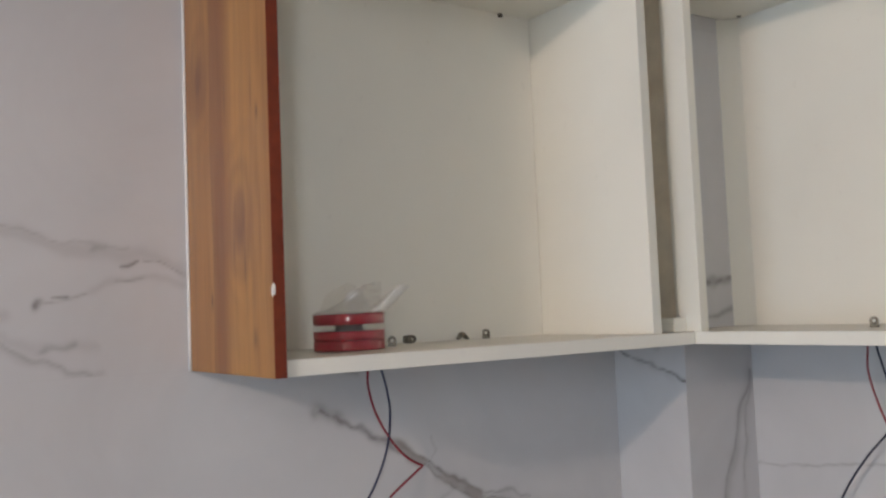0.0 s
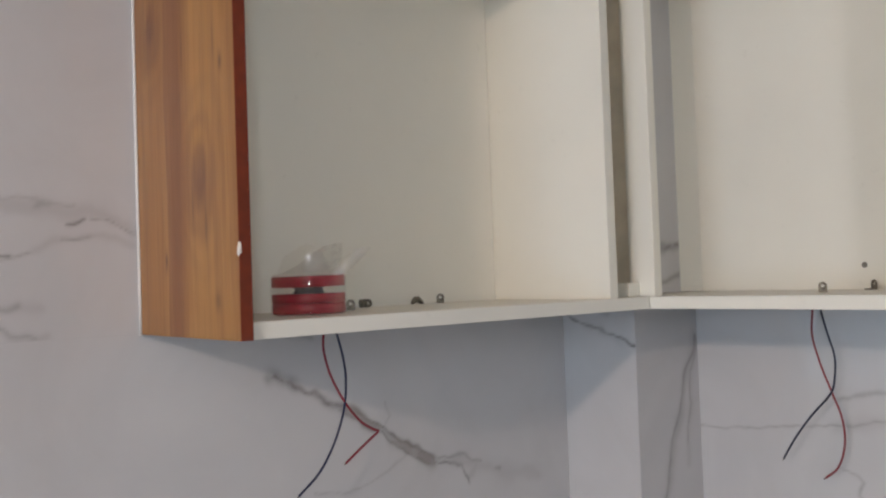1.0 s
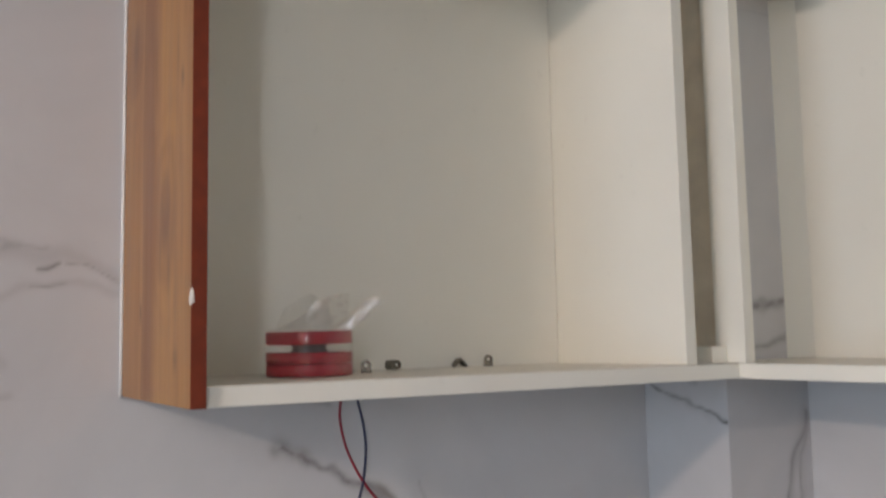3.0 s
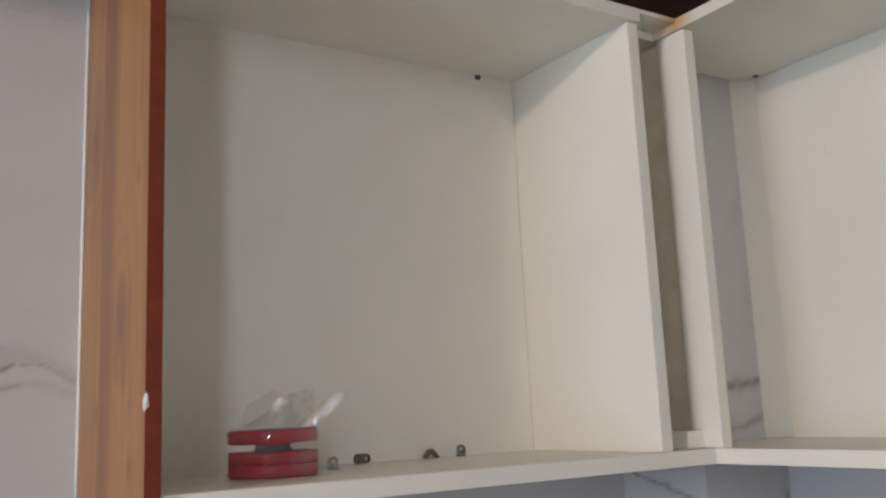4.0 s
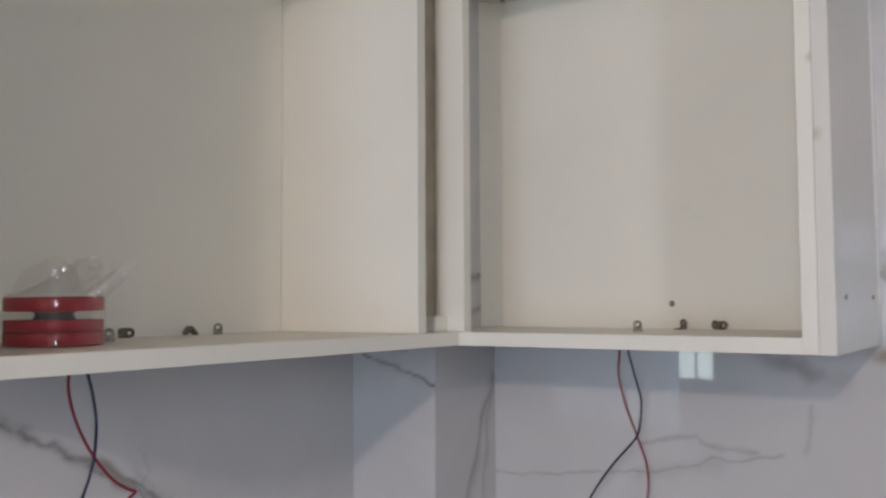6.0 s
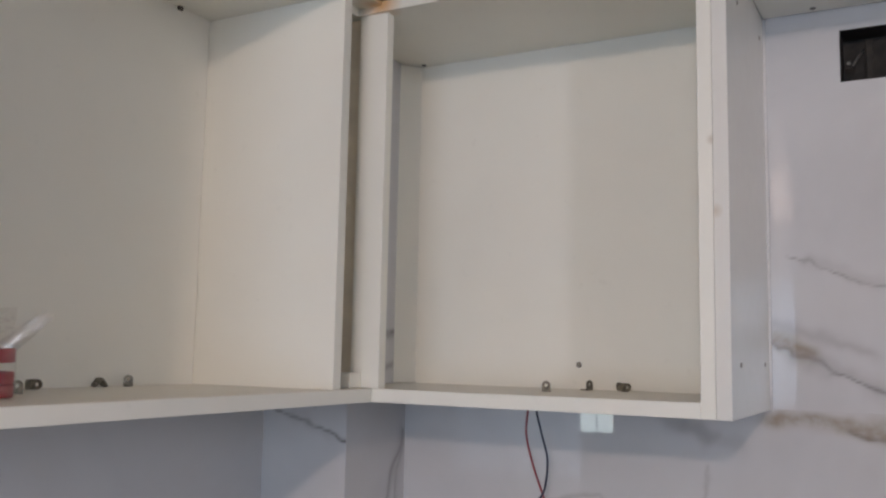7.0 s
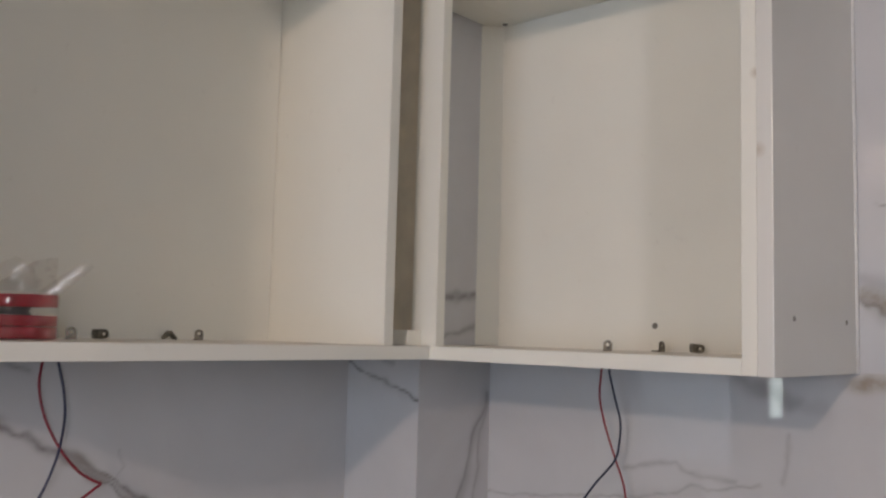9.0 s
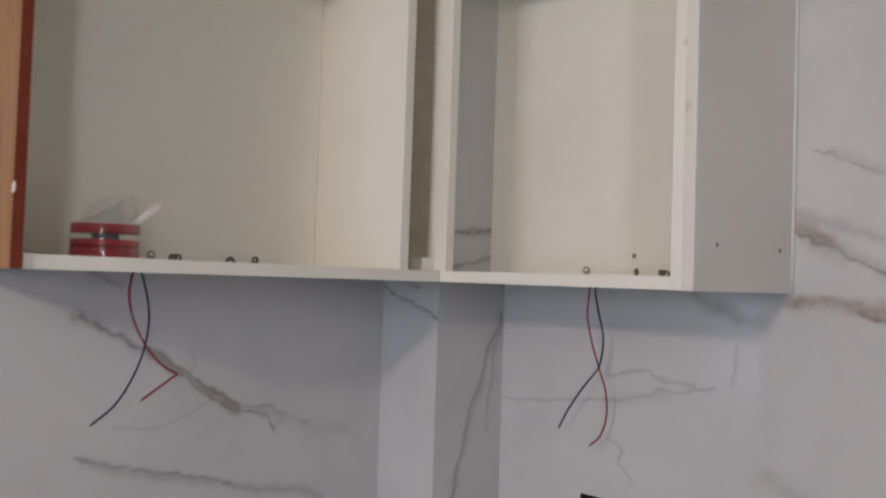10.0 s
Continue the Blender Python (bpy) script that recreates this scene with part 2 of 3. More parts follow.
def add_box(bm, a, b, soft=0.0012):
    """A box from corner a to corner b with slightly rounded edges."""
    a, b = Vector(a), Vector(b)
    r = bmesh.ops.create_cube(bm, size=1.0)
    mid, size = (a + b) / 2, b - a
    for v in r["verts"]:
        v.co = Vector((v.co.x * size.x, v.co.y * size.y, v.co.z * size.z)) + mid
    if soft:
        edges = list({e for v in r["verts"] for e in v.link_edges})
        bmesh.ops.bevel(bm, geom=edges, offset=soft, segments=2, profile=0.6, affect="EDGES")
    return bm


def box(a, b, soft=0.0012):
    return add_box(bmesh.new(), a, b, soft)


def lathe(bm, profile, steps=32, m=Matrix()):
    """Turn a profile of (radius, height) round z."""
    rings = []
    for r, z in profile:
        rings.append([bm.verts.new(m @ Vector((r * math.cos(a), r * math.sin(a), z))) for a in (2 * math.pi * k / steps for k in range(steps))])
    for lo, hi in zip(rings, rings[1:]):
        for k in range(steps):
            f = bm.faces.new((lo[k], lo[(k + 1) % steps], hi[(k + 1) % steps], hi[k]))
            f.smooth = True
    return rings


def smooth_line(points, steps=8):
    pts = [Vector(p) for p in points]
    pts = [2 * pts[0] - pts[1]] + pts + [2 * pts[-1] - pts[-2]]
    out = []
    for a, b, c, d in zip(pts, pts[1:], pts[2:], pts[3:]):
        for k in range(steps):
            t = k / steps
            out.append(0.5 * (2 * b + (c - a) * t + (2 * a - 5 * b + 4 * c - d) * t * t + (3 * b - a - 3 * c + d) * t ** 3))
    out.append(pts[-2])
    return out


def tube(points, radius, sides=10, steps=8):
    bm = bmesh.new()
    line = smooth_line(points, steps)
    rings, side = [], Vector((0.3, 0.7, 0.1))
    for k, p in enumerate(line):
        ahead = (line[min(k + 1, len(line) - 1)] - line[max(k - 1, 0)]).normalized()
        side = (side - ahead * side.dot(ahead)).normalized()
        up = ahead.cross(side)
        rings.append([bm.verts.new(p + radius * (math.cos(a) * side + math.sin(a) * up)) for a in (2 * math.pi * j / sides for j in range(sides))])
    for lo, hi in zip(rings, rings[1:]):
        for j in range(sides):
            bm.faces.new((lo[j], lo[(j + 1) % sides], hi[(j + 1) % sides], hi[j])).smooth = True
    bm.faces.new(rings[0][::-1])
    bm.faces.new(rings[-1])
    return bm


# ---- marble veins: (channel, width, strength, line of (along, height)) ----
GREY, TAN, SOFT = 0, 1, 2
VEINS_LEFT = [
    (GREY, 0.0038, 1.0, ((-0.852, 1.392), (-0.819, 1.375), (-0.788, 1.361), (-0.742, 1.336), (-0.703, 1.322), (-0.661, 1.296), (-0.625, 1.271), (-0.581, 1.249), (-0.542, 1.219))),
    (GREY, 0.0030, 0.9, ((-0.733, 1.325), (-0.700, 1.309), (-0.661, 1.285), (-0.622, 1.257), (-0.585, 1.235), (-0.546, 1.210))),
    (SOFT, 0.0085, 1.0, ((-0.733, 1.332), (-0.703, 1.317), (-0.662, 1.291))),
    (SOFT, 0.0100, 1.0, ((-0.626, 1.262), (-0.581, 1.241), (-0.548, 1.217))),
    (TAN, 0.0070, 0.65, ((-0.715, 1.325), (-0.690, 1.309), (-0.660, 1.291))),
    (TAN, 0.0080, 0.60, ((-0.620, 1.261), (-0.581, 1.241), (-0.548, 1.217))),
    (SOFT, 0.0060, 0.8, ((-0.660, 1.291), (-0.640, 1.277), (-0.620, 1.263))),
    (GREY, 0.0050, 0.8, ((-0.574, 1.237), (-0.556, 1.223), (-0.544, 1.213))),
    (GREY, 0.0090, 0.55, ((-0.858, 1.393), (-0.846, 1.390), (-0.832, 1.381))),
    (GREY, 0.0070, 0.55, ((-0.853, 1.391), (-0.843, 1.386))),
    (SOFT, 0.0070, 0.6, ((-0.832, 1.381), (-0.788, 1.359), (-0.742, 1.333))),
    (GREY, 0.0030, 0.8, ((-0.790, 1.362), (-0.768, 1.350), (-0.752, 1.341))),
    (GREY, 0.0022, 0.75, ((-0.542, 1.213), (-0.512, 1.207), (-0.476, 1.198), (-0.462, 1.177), (-0.459, 1.165))),
    (GREY, 0.0022, 0.45, ((-0.539, 1.220), (-0.488, 1.214), (-0.432, 1.206))),
    (SOFT, 0.0070, 0.55, ((-0.500, 1.209), (-0.470, 1.203), (-0.440, 1.205), (-0.455, 1.182))),
    (GREY, 0.0017, 0.20, ((-0.595, 1.244), (-0.637, 1.218), (-0.697, 1.197), (-0.793, 1.197))),
    (SOFT, 0.0040, 0.18, ((-0.595, 1.244), (-0.637, 1.218), (-0.697, 1.197), (-0.793, 1.197))),
    (GREY, 0.0016, 0.22, ((-0.648, 1.336), (-0.640, 1.306), (-0.655, 1.276))),
    (SOFT, 0.0140, 0.40, ((-0.456, 1.203), (-0.380, 1.175), (-0.282, 1.148))),
    (GREY, 0.0035, 0.40, ((-0.400, 1.184), (-0.386, 1.179))),
    (GREY, 0.0026, 0.75, ((-0.856, 1.155), (-0.778, 1.133), (-0.700, 1.110), (-0.640, 1.099), (-0.589, 1.088), (-0.556, 1.070))),
    (SOFT, 0.0090, 0.75, ((-0.840, 1.147), (-0.778, 1.126), (-0.700, 1.103), (-0.589, 1.081))),
    (GREY, 0.0040, 0.70, ((-0.600, 1.088), (-0.580, 1.083), (-0.556, 1.070))),
    (SOFT, 0.0090, 0.85, ((-0.562, 1.071), (-0.498, 1.059), (-0.417, 1.047), (-0.350, 1.029))),
    (GREY, 0.0030, 0.35, ((-0.560, 1.067), (-0.498, 1.055), (-0.417, 1.043))),
    (GREY, 0.0040, 0.45, ((-0.840, 1.472), (-0.811, 1.459), (-0.788, 1.449))),
    (SOFT, 0.0090, 0.55, ((-0.840, 1.472), (-0.811, 1.459), (-0.788, 1.449))),
    (SOFT, 0.0110, 0.53, ((-1.50, 1.69), (-1.319, 1.673), (-1.285, 1.667), (-1.248, 1.661), (-1.218, 1.654), (-1.194, 1.652), (-1.166, 1.644), (-1.128, 1.646), (-1.095, 1.639), (-1.070, 1.624))),
    (GREY, 0.0020, 0.26, ((-1.50, 1.70), (-1.319, 1.681), (-1.248, 1.669), (-1.203, 1.660), (-1.150, 1.653))),
    (GREY, 0.0035, 0.34, ((-1.203, 1.656), (-1.188, 1.658))),
    (GREY, 0.0022, 0.81, ((-1.161, 1.628), (-1.149, 1.632), (-1.136, 1.636))),
    (GREY, 0.0020, 0.47, ((-1.128, 1.637), (-1.102, 1.636), (-1.070, 1.621))),
    (SOFT, 0.0070, 0.37, ((-1.110, 1.637), (-1.090, 1.630), (-1.070, 1.620))),
    (SOFT, 0.0060, 0.46, ((-1.206, 1.592), (-1.183, 1.603), (-1.161, 1.609), (-1.135, 1.613), (-1.102, 1.613), (-1.070, 1.605))),
    (GREY, 0.0030, 0.38, ((-1.170, 1.607), (-1.152, 1.610), (-1.130, 1.613))),
    (SOFT, 0.0065, 0.34, ((-1.204, 1.592), (-1.190, 1.599))),
    (GREY, 0.0042, 0.81, ((-1.272, 1.574), (-1.267, 1.581))),
    (GREY, 0.0022, 0.77, ((-1.252, 1.586), (-1.238, 1.587))),
    (GREY, 0.0022, 0.38, ((-1.262, 1.577), (-1.246, 1.580), (-1.215, 1.588))),
    (SOFT, 0.0070, 0.50, ((-1.50, 1.56), (-1.330, 1.567), (-1.313, 1.568))),
    (SOFT, 0.0070, 0.43, ((-1.42, 1.55), (-1.319, 1.535), (-1.278, 1.525), (-1.249, 1.519), (-1.199, 1.516))),
    (GREY, 0.0040, 0.42, ((-1.266, 1.520), (-1.250, 1.518), (-1.230, 1.518))),
    (SOFT, 0.0065, 0.53, ((-1.42, 1.55), (-1.320, 1.522), (-1.292, 1.511), (-1.264, 1.500), (-1.235, 1.484), (-1.188, 1.480))),
    (GREY, 0.0022, 0.34, ((-1.320, 1.526), (-1.264, 1.502), (-1.235, 1.487), (-1.200, 1.481))),
]
VEINS_RIGHT = [
    (GREY, 0.0022, 0.40, ((0.175, 1.223), (0.297, 1.240), (0.416, 1.246), (0.499, 1.259), (0.563, 1.272), (0.587, 1.287), (0.647, 1.289), (0.699, 1.301))),
    (SOFT, 0.012, 0.4, ((0.46, 1.25), (0.52, 1.262), (0.60, 1.28))),
    (GREY, 0.004, 0.35, ((0.470, 1.306), (0.562, 1.316), (0.581, 1.305), (0.659, 1.300))),
    (GREY, 0.004, 0.30, ((0.742, 1.38), (0.740, 1.345), (0.733, 1.31))),
    (GREY, 0.003, 0.35, ((0.467, 1.186), (0.508, 1.160), (0.502, 1.135), (0.516, 1.118), (0.537, 1.090))),
    (GREY, 0.004, 0.45, ((0.506, 1.160), (0.503, 1.146))),
    (SOFT, 0.016, 0.6, ((0.80, 1.162), (0.826, 1.150), (0.850, 1.138))),
    (GREY, 0.0028, 0.85, ((0.846, 1.574), (0.873, 1.568), (0.892, 1.555), (0.933, 1.531), (0.969, 1.516), (1.016, 1.499), (1.10, 1.48))),
    (TAN, 0.010, 0.8, ((0.852, 1.581), (0.876, 1.577), (0.897, 1.561))),
    (SOFT, 0.011, 0.75, ((0.846, 1.603), (0.896, 1.591), (0.946, 1.575), (0.985, 1.567))),
    (SOFT, 0.013, 0.65, ((0.885, 1.557), (0.95, 1.53), (1.016, 1.500), (1.12, 1.48))),
    (GREY, 0.0045, 0.9, ((0.930, 1.531), (0.936, 1.528))),
    (GREY, 0.0022, 0.55, ((0.866, 1.714), (0.894, 1.704), (0.934, 1.682), (0.974, 1.673), (1.022, 1.667), (1.10, 1.66))),
    (SOFT, 0.010, 0.4, ((0.90, 1.703), (0.955, 1.684), (1.03, 1.664))),
    (TAN, 0.012, 0.8, ((0.842, 1.461), (0.903, 1.460), (0.963, 1.454), (1.014, 1.446), (1.20, 1.44))),
    (GREY, 0.004, 0.8, ((0.95, 1.446), (1.00, 1.440), (1.06, 1.438), (1.20, 1.43))),
    (SOFT, 0.014, 0.9, ((0.655, 1.466), (0.700, 1.449), (0.734, 1.436), (0.755, 1.430))),
    (GREY, 0.010, 0.35, ((0.70, 1.452), (0.725, 1.44), (0.745, 1.425))),
    (SOFT, 0.014, 0.5, ((0.742, 1.436), (0.764, 1.426), (0.792, 1.420))),
]
VEINS_FACE_A = [
    (GREY, 0.0026, 0.9, ((-0.02, 1.468), (0.010, 1.456), (0.060, 1.437), (0.093, 1.428), (0.149, 1.414), (0.185, 1.402))),
    (GREY, 0.004, 0.5, ((0.070, 1.475), (0.100, 1.464), (0.12, 1.455))),
    (SOFT, 0.008, 0.35, ((0.06, 1.437), (0.12, 1.418), (0.15, 1.408))),
]
VEINS_FACE_B = [
    (GREY, 0.0030, 0.65, ((-0.004, 1.405), (-0.045, 1.330), (-0.068, 1.270), (-0.091, 1.211), (-0.120, 1.119), (-0.140, 1.020))),
    (SOFT, 0.012, 0.75, ((-0.006, 1.40), (-0.045, 1.322), (-0.070, 1.25), (-0.093, 1.19), (-0.125, 1.09), (-0.140, 1.02))),
    (GREY, 0.0022, 0.45, ((-0.006, 1.40), (-0.022, 1.34), (-0.034, 1.27), (-0.040, 1.20))),
    (SOFT, 0.009, 0.45, ((-0.010, 1.39), (-0.026, 1.32), (-0.036, 1.24), (-0.045, 1.16))),
    (GREY, 0.006, 0.7, ((-0.19, 1.577), (-0.12, 1.579), (-0.03, 1.580))),
    (GREY, 0.007, 0.55, ((-0.19, 1.508), (-0.143, 1.512), (-0.089, 1.519), (-0.050, 1.530), (-0.02, 1.535))),
]


def vein_values(along, height, veins):
    """Vein strength in three channels at points of a tile's face."""
    out = np.zeros((len(along), 4))
    out[:, 3] = 1.0
    if not veins:
        return out
    wob = np.array([(noise.noise((a * 18, h * 18, 3.1)), noise.noise((a * 18, h * 18, 9.7)), noise.noise((a * 60, h * 60, 5.5)), noise.noise((a * 26, h * 26, 1.2)))
                    for a, h in zip(along, height)])
    p = np.stack([along, height], 1) + 0.010 * wob[:, :2] + 0.004 * wob[:, 2:3]
    for channel, width, strength, line in veins:
        d = np.full(len(p), 9.0)
        for a, b in zip(line, line[1:]):
            a, b = np.array(a), np.array(b)
            t = np.clip(((p - a) @ (b - a)) / ((b - a) @ (b - a)), 0, 1)
            d = np.minimum(d, np.linalg.norm(p - a - t[:, None] * (b - a), axis=1))
        w = width * (1 + 0.7 * wob[:, 3])
        out[:, channel] = np.maximum(out[:, channel], strength * np.exp(-(d / np.maximum(w, 0.0015)) ** 2))
    return np.clip(out, 0, 1)


def tile(parent, to_world, a0, a1, z0, z1, veins=(), step=0.2, holes=()):
    """One marble tile: a finely divided face with its edges, at to_world(along, height, depth)."""
    gap = 0.0001
    a0, a1, z0, z1 = a0 + gap, a1 - gap, z0 + gap, z1 - gap

    def cuts(lo, hi, extra):
        marks = sorted({lo, hi, *[e for e in extra if lo < e < hi]})
        out = []
        for p, q in zip(marks, marks[1:]):
            n = max(1, math.ceil((q - p) / step))
            out += [p + (q - p) * k / n for k in range(n)]
        return out + [hi]
    us = cuts(a0, a1, [h for hole in holes for h in hole[:2]])
    zs = cuts(z0, z1, [h for hole in holes for h in hole[2:]])
    nu, nz = len(us), len(zs)
    uu, zz = np.meshgrid(us, zs)
    along, height = uu.ravel(), zz.ravel()
    verts = [to_world(a, h, 0.0) for a, h in zip(along, height)]
    faces = []
    for j in range(nz - 1):
        for i in range(nu - 1):
            cu, cz = (us[i] + us[i + 1]) / 2, (zs[j] + zs[j + 1]) / 2
            if any(h[0] < cu < h[1] and h[2] < cz < h[3] for h in holes):
                continue
            k = j * nu + i
            faces.append((k, k + 1, k + nu + 1, k + nu))
    base = len(verts)
    for a, h in ((a0, z0), (a1, z0), (a1, z1), (a0, z1)):
        verts += [to_world(a, h, 0.0), to_world(a, h, 0.009)]
    for k in range(4):
        p, q = base + 2 * k, base + 2 * ((k + 1) % 4)
        faces.append((p, q, q + 1, p + 1))
    for h in holes:
        b0 = len(verts)
        for a, z in ((h[0], h[2]), (h[1], h[2]), (h[1], h[3]), (h[0], h[3])):
            verts += [to_world(a, z, 0.0), to_world(a, z, 0.009)]
        for k in range(4):
            p, q = b0 + 2 * k, b0 + 2 * ((k + 1) % 4)
            faces.append((p, q, q + 1, p + 1))
    me = bpy.data.meshes.new("tile")
    me.from_pydata(verts, [], faces)
    at = me.color_attributes.new("vein", "FLOAT_COLOR", "POINT")
    values = np.zeros((len(verts), 4))
    values[:base] = vein_values(along, height, veins)
    at.data.foreach_set("color", values.ravel())
    me.materials.append(MARBLE)
    ob = new("tile", me)
    ob.parent = parent
    return ob


# ---- the room ----
CEIL, BACK, RIGHT, FARLEFT = 2.80, -4.70, 3.3, -2.2
LEFT_END = -1.46                     # where the tiled left wall stops
Z_JOINT = 1.475
SOCKET = (0.952, 1.066, 1.982, 2.065)
LOW_SOCKET = (0.405, 0.490, 0.978, 1.062)

floor = tagged(part("floor", box((FARLEFT, BACK, -0.1), (RIGHT, 0.2, 0), 0), FLOOR), "dark grey tiled kitchen floor", "floor", kind="structure")
ceiling = tagged(part("ceiling", box((FARLEFT - 0.1, BACK - 0.15, CEIL), (RIGHT + 0.1, 0.2, CEIL + 0.1), 0), CEILING_WHITE), "plain white painted kitchen ceiling", "ceiling", kind="structure")

wall_left = tagged(new("wall_left"), "kitchen wall clad in polished white marble-look tiles with grey veins", "wall", kind="structure")
part("wall_core", box((-0.15, LEFT_END, 0), (-0.0015, 0.0, CEIL), 0), GROUT, wall_left)
wall_right = tagged(new("wall_right"), "kitchen wall clad in polished white marble-look tiles with grey and tan veins", "wall", kind="structure")
bm = bmesh.new()
xs = [-0.15, LOW_SOCKET[0], LOW_SOCKET[1], SOCKET[0], SOCKET[1], RIGHT]
for i, (x0, x1) in enumerate(zip(xs, xs[1:])):
    for z0, z1 in {1: ((0, LOW_SOCKET[2]), (LOW_SOCKET[3], CEIL)), 3: ((0, SOCKET[2]), (SOCKET[3], CEIL))}.get(i, ((0, CEIL),)):
        add_box(bm, (x0, 0.0015, z0), (x1, 0.16, z1), 0)
part("wall_core", bm, GROUT, wall_right)

wall_back = tagged(new("wall_back"), "plain painted kitchen wall with a window opening", "wall", kind="structure")
bm = bmesh.new()
WIN_A = (-1.24, -0.76, 0.98, 2.0)
# The second opening is added to hold the rear fill lamp.
ADDED_WIN = (0.86, 2.14, 0.64, 2.08)
xs = [FARLEFT, WIN_A[0], WIN_A[1], ADDED_WIN[0], ADDED_WIN[1], RIGHT]
for i, (x0, x1) in enumerate(zip(xs, xs[1:])):
    for z0, z1 in {1: ((0, WIN_A[2]), (WIN_A[3], CEIL)), 3: ((0, ADDED_WIN[2]), (ADDED_WIN[3], CEIL))}.get(i, ((0, CEIL),)):
        add_box(bm, (x0, BACK - 0.15, z0), (x1, BACK, z1), 0)
part("wall_core", bm, PAINT, wall_back)
wall_side = tagged(new("wall_side"), "plain painted kitchen side wall with a window opening", "wall", kind="structure")
bm = bmesh.new()
for y0, y1, z0, z1 in ((BACK - 0.15, -2.88, 0, CEIL), (-2.60, 0.16, 0, CEIL), (-2.88, -2.60, 0, 1.52), (-2.88, -2.60, 2.68, CEIL)):
    add_box(bm, (RIGHT, y0, z0), (RIGHT + 0.12, y1, z1), 0)
part("wall_core", bm, PAINT, wall_side)
tagged(part("wall_left_far", box((-0.15, BACK, 0), (-0.001, -2.27, CEIL), 0), PAINT), "plain painted wall beyond the passage opening", "wall", kind="structure")
tagged(part("wall_far_side", box((FARLEFT - 0.12, BACK - 0.15, 0), (FARLEFT, LEFT_END + 0.15, CEIL), 0), PAINT), "plain off-white painted passage wall", "wall", kind="structure")
tagged(part("wall_return", box((FARLEFT - 0.12, LEFT_END, 0), (-0.152, LEFT_END + 0.15, CEIL), 0), PAINT), "plain off-white painted return wall", "wall", kind="structure")


def window(name, x0, x1, z0, z1, bars):
    w = tagged(new(name), "white framed window out of view", "window", kind="structure")
    y0, y1 = BACK - 0.10, BACK - 0.05
    for a, b in (((x0, y0, z0), (x0 + 0.03, y1, z1)), ((x1 - 0.03, y0, z0), (x1, y1, z1)), ((x0 + 0.031, y0, z0), (x1 - 0.031, y1, z0 + 0.03)), ((x0 + 0.031, y0, z1 - 0.03), (x1 - 0.031, y1, z1))):
        part("window_frame", box(a, b), FRAME_WHITE, w)
    for k in range(bars):
        x = x0 + (x1 - x0) * (k + 1) / (bars + 1)
        part("bar", box((x - 0.006, y0 + 0.015, z0 + 0.031), (x + 0.006, y1 - 0.015, z1 - 0.031)), FRAME_WHITE, w)
    return w


window("window_1", *WIN_A, 2)
# This unseen window is made up as a frame for the fill lamp.
window("added_window", *ADDED_WIN, 2)
m, nt, b = material("bright_daylight_outside")
b.inputs["Base Color"].default_value = (0, 0, 0, 1)
b.inputs["Emission Color"].default_value = (0.76, 1.0, 0.98, 1)
b.inputs["Emission Strength"].default_value = 9.0
tagged(part("backdrop", box((FARLEFT, BACK - 0.9, 0.2), (0.6, BACK - 0.88, 2.8), 0), m), "bright hazy daylight outside the window", "backdrop", kind="structure")

bulb = thing("light_bulb", "glowing white light bulb hanging from the ceiling", "lamp")
bm = bmesh.new()
lathe(bm, [(0.004, LAMP[2] + 0.13), (0.004, CEIL)], 8, Matrix.Translation((LAMP[0], LAMP[1], 0)))
part("cord", bm, FRAME_WHITE, bulb)
bm = bmesh.new()
lathe(bm, [(0.0, 0.14), (0.02, 0.14), (0.022, 0.085), (0.0, 0.085)], 16, Matrix.Translation(LAMP))
part("socket", bm, FRAME_WHITE, bulb)

# tiles of the two walls
on_left = lambda a, z, d: (-d, a, z)
on_right = lambda a, z, d: (a, d, z)
for z0, z1 in ((0.875, Z_JOINT), (Z_JOINT, 2.075)):
    low = z0 < 1
    tile(wall_left, on_left, LEFT_END, -0.190, z0, z1, [v for v in VEINS_LEFT if (v[3][0][1] < Z_JOINT) == low], 0.0035)
    tile(wall_right, on_right, 0.1785, 1.30, z0, z1, [v for v in VEINS_RIGHT if (v[3][0][1] < Z_JOINT) == low], 0.0035, [LOW_SOCKET if low else SOCKET])
    tile(wall_right, on_right, 1.30, RIGHT, z0, z1)
for z0, z1 in ((0.0, 0.275), (0.275, 0.875), (2.075, CEIL)):
    tile(wall_left, on_left, LEFT_END, -0.190, z0, z1)
    tile(wall_right, on_right, 0.1785, RIGHT, z0, z1)

# the tiled column in the corner
column = tagged(new("column"), "square corner column clad in veined white marble-look tiles", "column", kind="structure")
CX, CY = 0.180, -0.195
part("column_core", box((0.0, CY + 0.0015, 0), (CX - 0.0015, -0.0005, CEIL), 0), GROUT, column)
on_a = lambda a, z, d: (a, CY + d, z)
on_b = lambda a, z, d: (CX - d, a, z)
for z0, z1 in ((0.0, 0.275), (0.275, 0.875), (0.875, Z_JOINT), (Z_JOINT, 2.075), (2.075, CEIL)):
    fine = 0.8 < z0 < 2
    tile(column, on_a, 0.0, CX, z0, z1, VEINS_FACE_A if 0.8 < z0 < 1 else (), 0.004 if 0.8 < z0 < 1 else 0.3)
    tile(column, on_b, CY, 0.0, z0, z1, VEINS_FACE_B if fine else (), 0.004 if fine else 0.3)


# ---- wall cabinets ----
ZB, ZS, ZU, ZT = 1.474, 1.495, 2.100, 2.120    # underside, shelf, top board's underside, top
XF, YF = 0.2955, -0.297                          # front planes of the left and right cabinets
